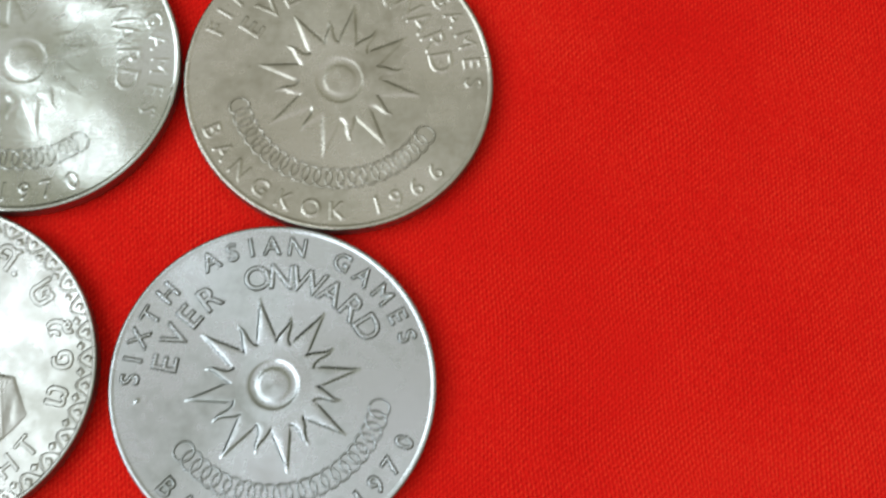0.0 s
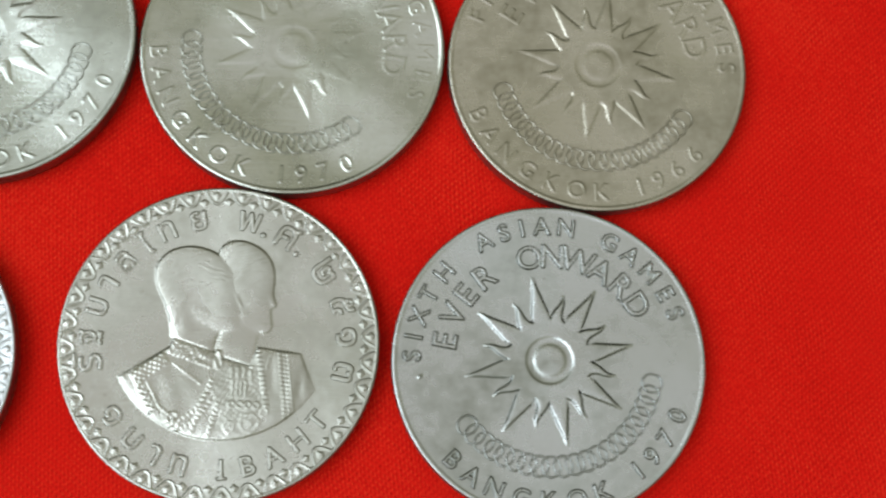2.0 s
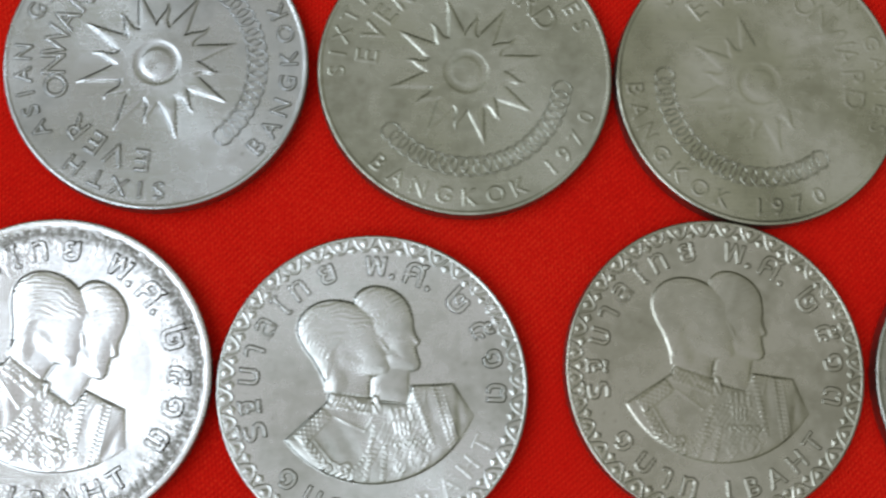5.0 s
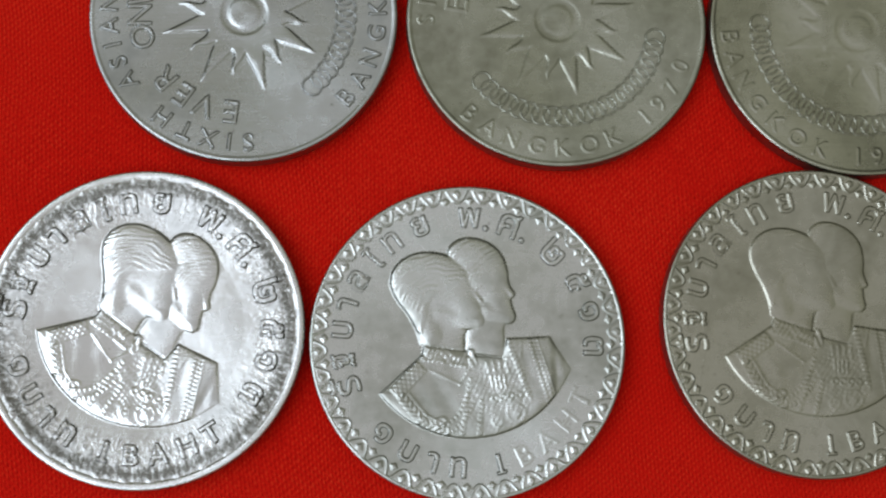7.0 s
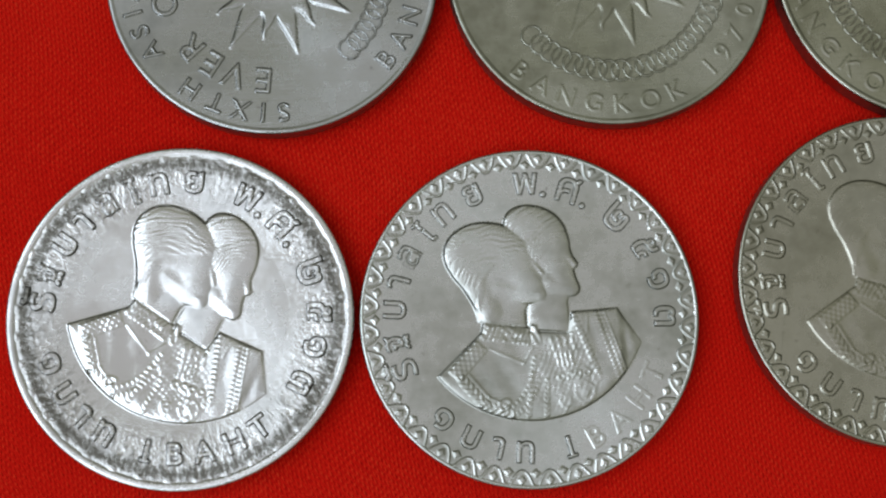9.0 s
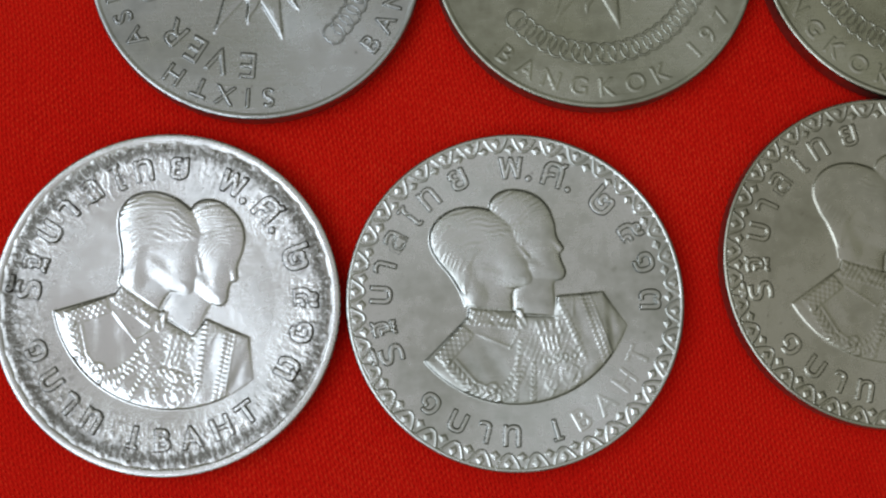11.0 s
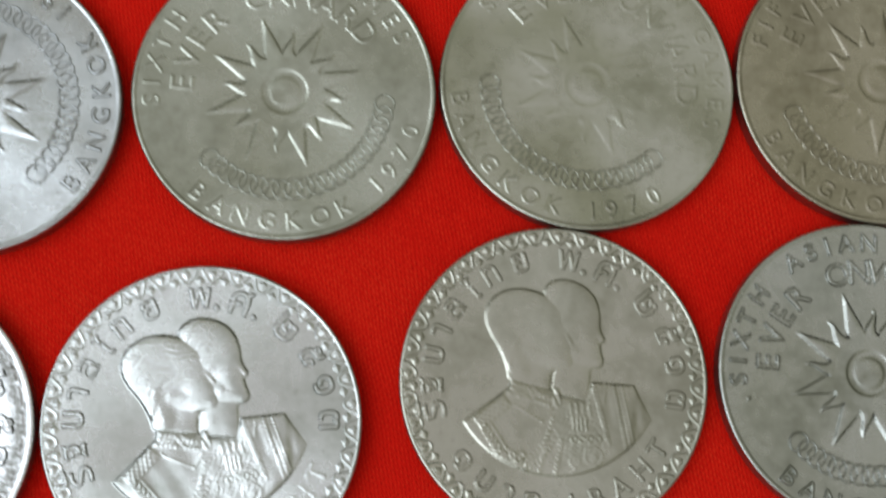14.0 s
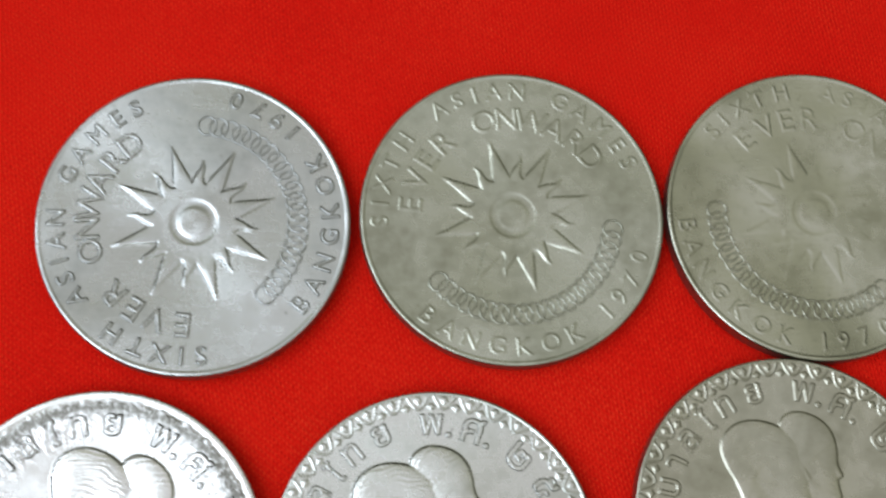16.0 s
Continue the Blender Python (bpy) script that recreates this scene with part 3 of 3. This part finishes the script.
def portrait_coin(label, metal, x, y, turn, sharp=1.0, bust_turn=0.0, letter=0.14, scalloped=False, faded=None):
    """faded: the stretch of angles whose letters are rubbed almost flat."""
    fat = 0.085 if scalloped else 0.05
    coin = coin_base(label, metal, RIM_WIDE if scalloped else RIM_THIN, x, y, turn)
    part("portrait_bust", BUSTS[sharp], metal, coin, pose(0, 0, FIELD * MM, 0, 0, bust_turn), "two plain overlapping busts in low relief")
    for sign, a in THAI_TOP:
        part("letter", letter_mesh(sign, TALL.get(sign, 1.65), fat, letter, 0.08), metal, coin, polar({".": 9.9, "รั": 11.1}.get(sign, 10.7), a, a - 90))
    for sign, a in THAI_LOW:
        tall = 0.3 * letter if faded and faded[0] <= a <= faded[1] else letter
        part("letter", letter_mesh(sign, 1.6, fat, tall, 0.08), metal, coin, polar(10.6, a, a + 90))
    if scalloped:
        for i in range(36):
            a = 10.0 * i + 3.0
            part("scallop", SCALLOP, metal, coin, polar(12.5, a, a + 180))
        return coin
    for i in range(36):
        a = 10.0 * i + 3.0
        part("petal", PETAL, metal, coin, polar(12.66, a, a + 180))
        part("bead", BEAD, metal, coin, polar(12.22, a + 5.0, a + 5.0))
    return coin


# ---- the place: red cloth, eight coins ----
def cloth_mesh():
    verts, n, size = [], 121, 0.26
    line = np.sign(np.linspace(-1, 1, n)) * np.abs(np.linspace(-1, 1, n)) ** 2 * size
    for yy in line:
        for xx in line:
            lift = noise.noise((xx * 30, yy * 30, 0.3)) * 0.00016 + noise.noise((xx * 9, yy * 9, 4.0)) * 0.0002
            verts.append((xx, yy, -0.0003 + lift))
    faces = [(j * n + i, j * n + i + 1, (j + 1) * n + i + 1, (j + 1) * n + i) for j in range(n - 1) for i in range(n - 1)]
    return mesh_from("cloth", verts, faces)


cloth_data = cloth_mesh()
cloth_data.materials.append(cloth_material())
tagged(new("cloth", cloth_data), "plain red woven cloth spread flat under the coins", "cloth", kind="structure")

games_coin("silvery games coin lying turned on its side", METALS["silvery"], -49.41, 28.03, 94, grade="soft")
games_coin("grey sixth games coin with sun emblem", METALS["olive"], -21.64, 27.43, 2, grade="worn", wear="flat")
games_coin("worn olive-grey games coin, relief nearly flat", METALS["worn"], 5.70, 26.46, -42, grade="flat", rubbed=(10, 135), wear="flat", chain="worn")
games_coin("tarnished brownish fifth games coin dated 1966", METALS["tarnished"], 32.99, 25.12, -21, "FIFTH", "1966", grade="worn", wear="flat")
portrait_coin("bright silver coin with grainy field and double portrait", METALS["bright"], -57.67, 0.29, -29, 1.0, 0.0, 0.23, True)
portrait_coin("fresh grey portrait coin with petal border", METALS["fresh"], -30.34, -1.26, 0, faded=(290, 340))
portrait_coin("worn dull portrait coin with flattened busts", METALS["dull"], 0.00, 0.00, -10.5, 0.0, 0.0, 0.09)
crisp = games_coin("grey sixth games coin with crisp sun emblem", METALS["grey"], 27.97, -1.53, 0)
part("nick", relief("nick", lambda x, y: 0.09 * soft_step(ellipse(x, y, 0, 0, 0.2, 0.12, 40), 0.12), -0.4, 0.4, -0.4, 0.4, 0.05), METALS["grey"], crisp, polar(11.15, 187, 0))
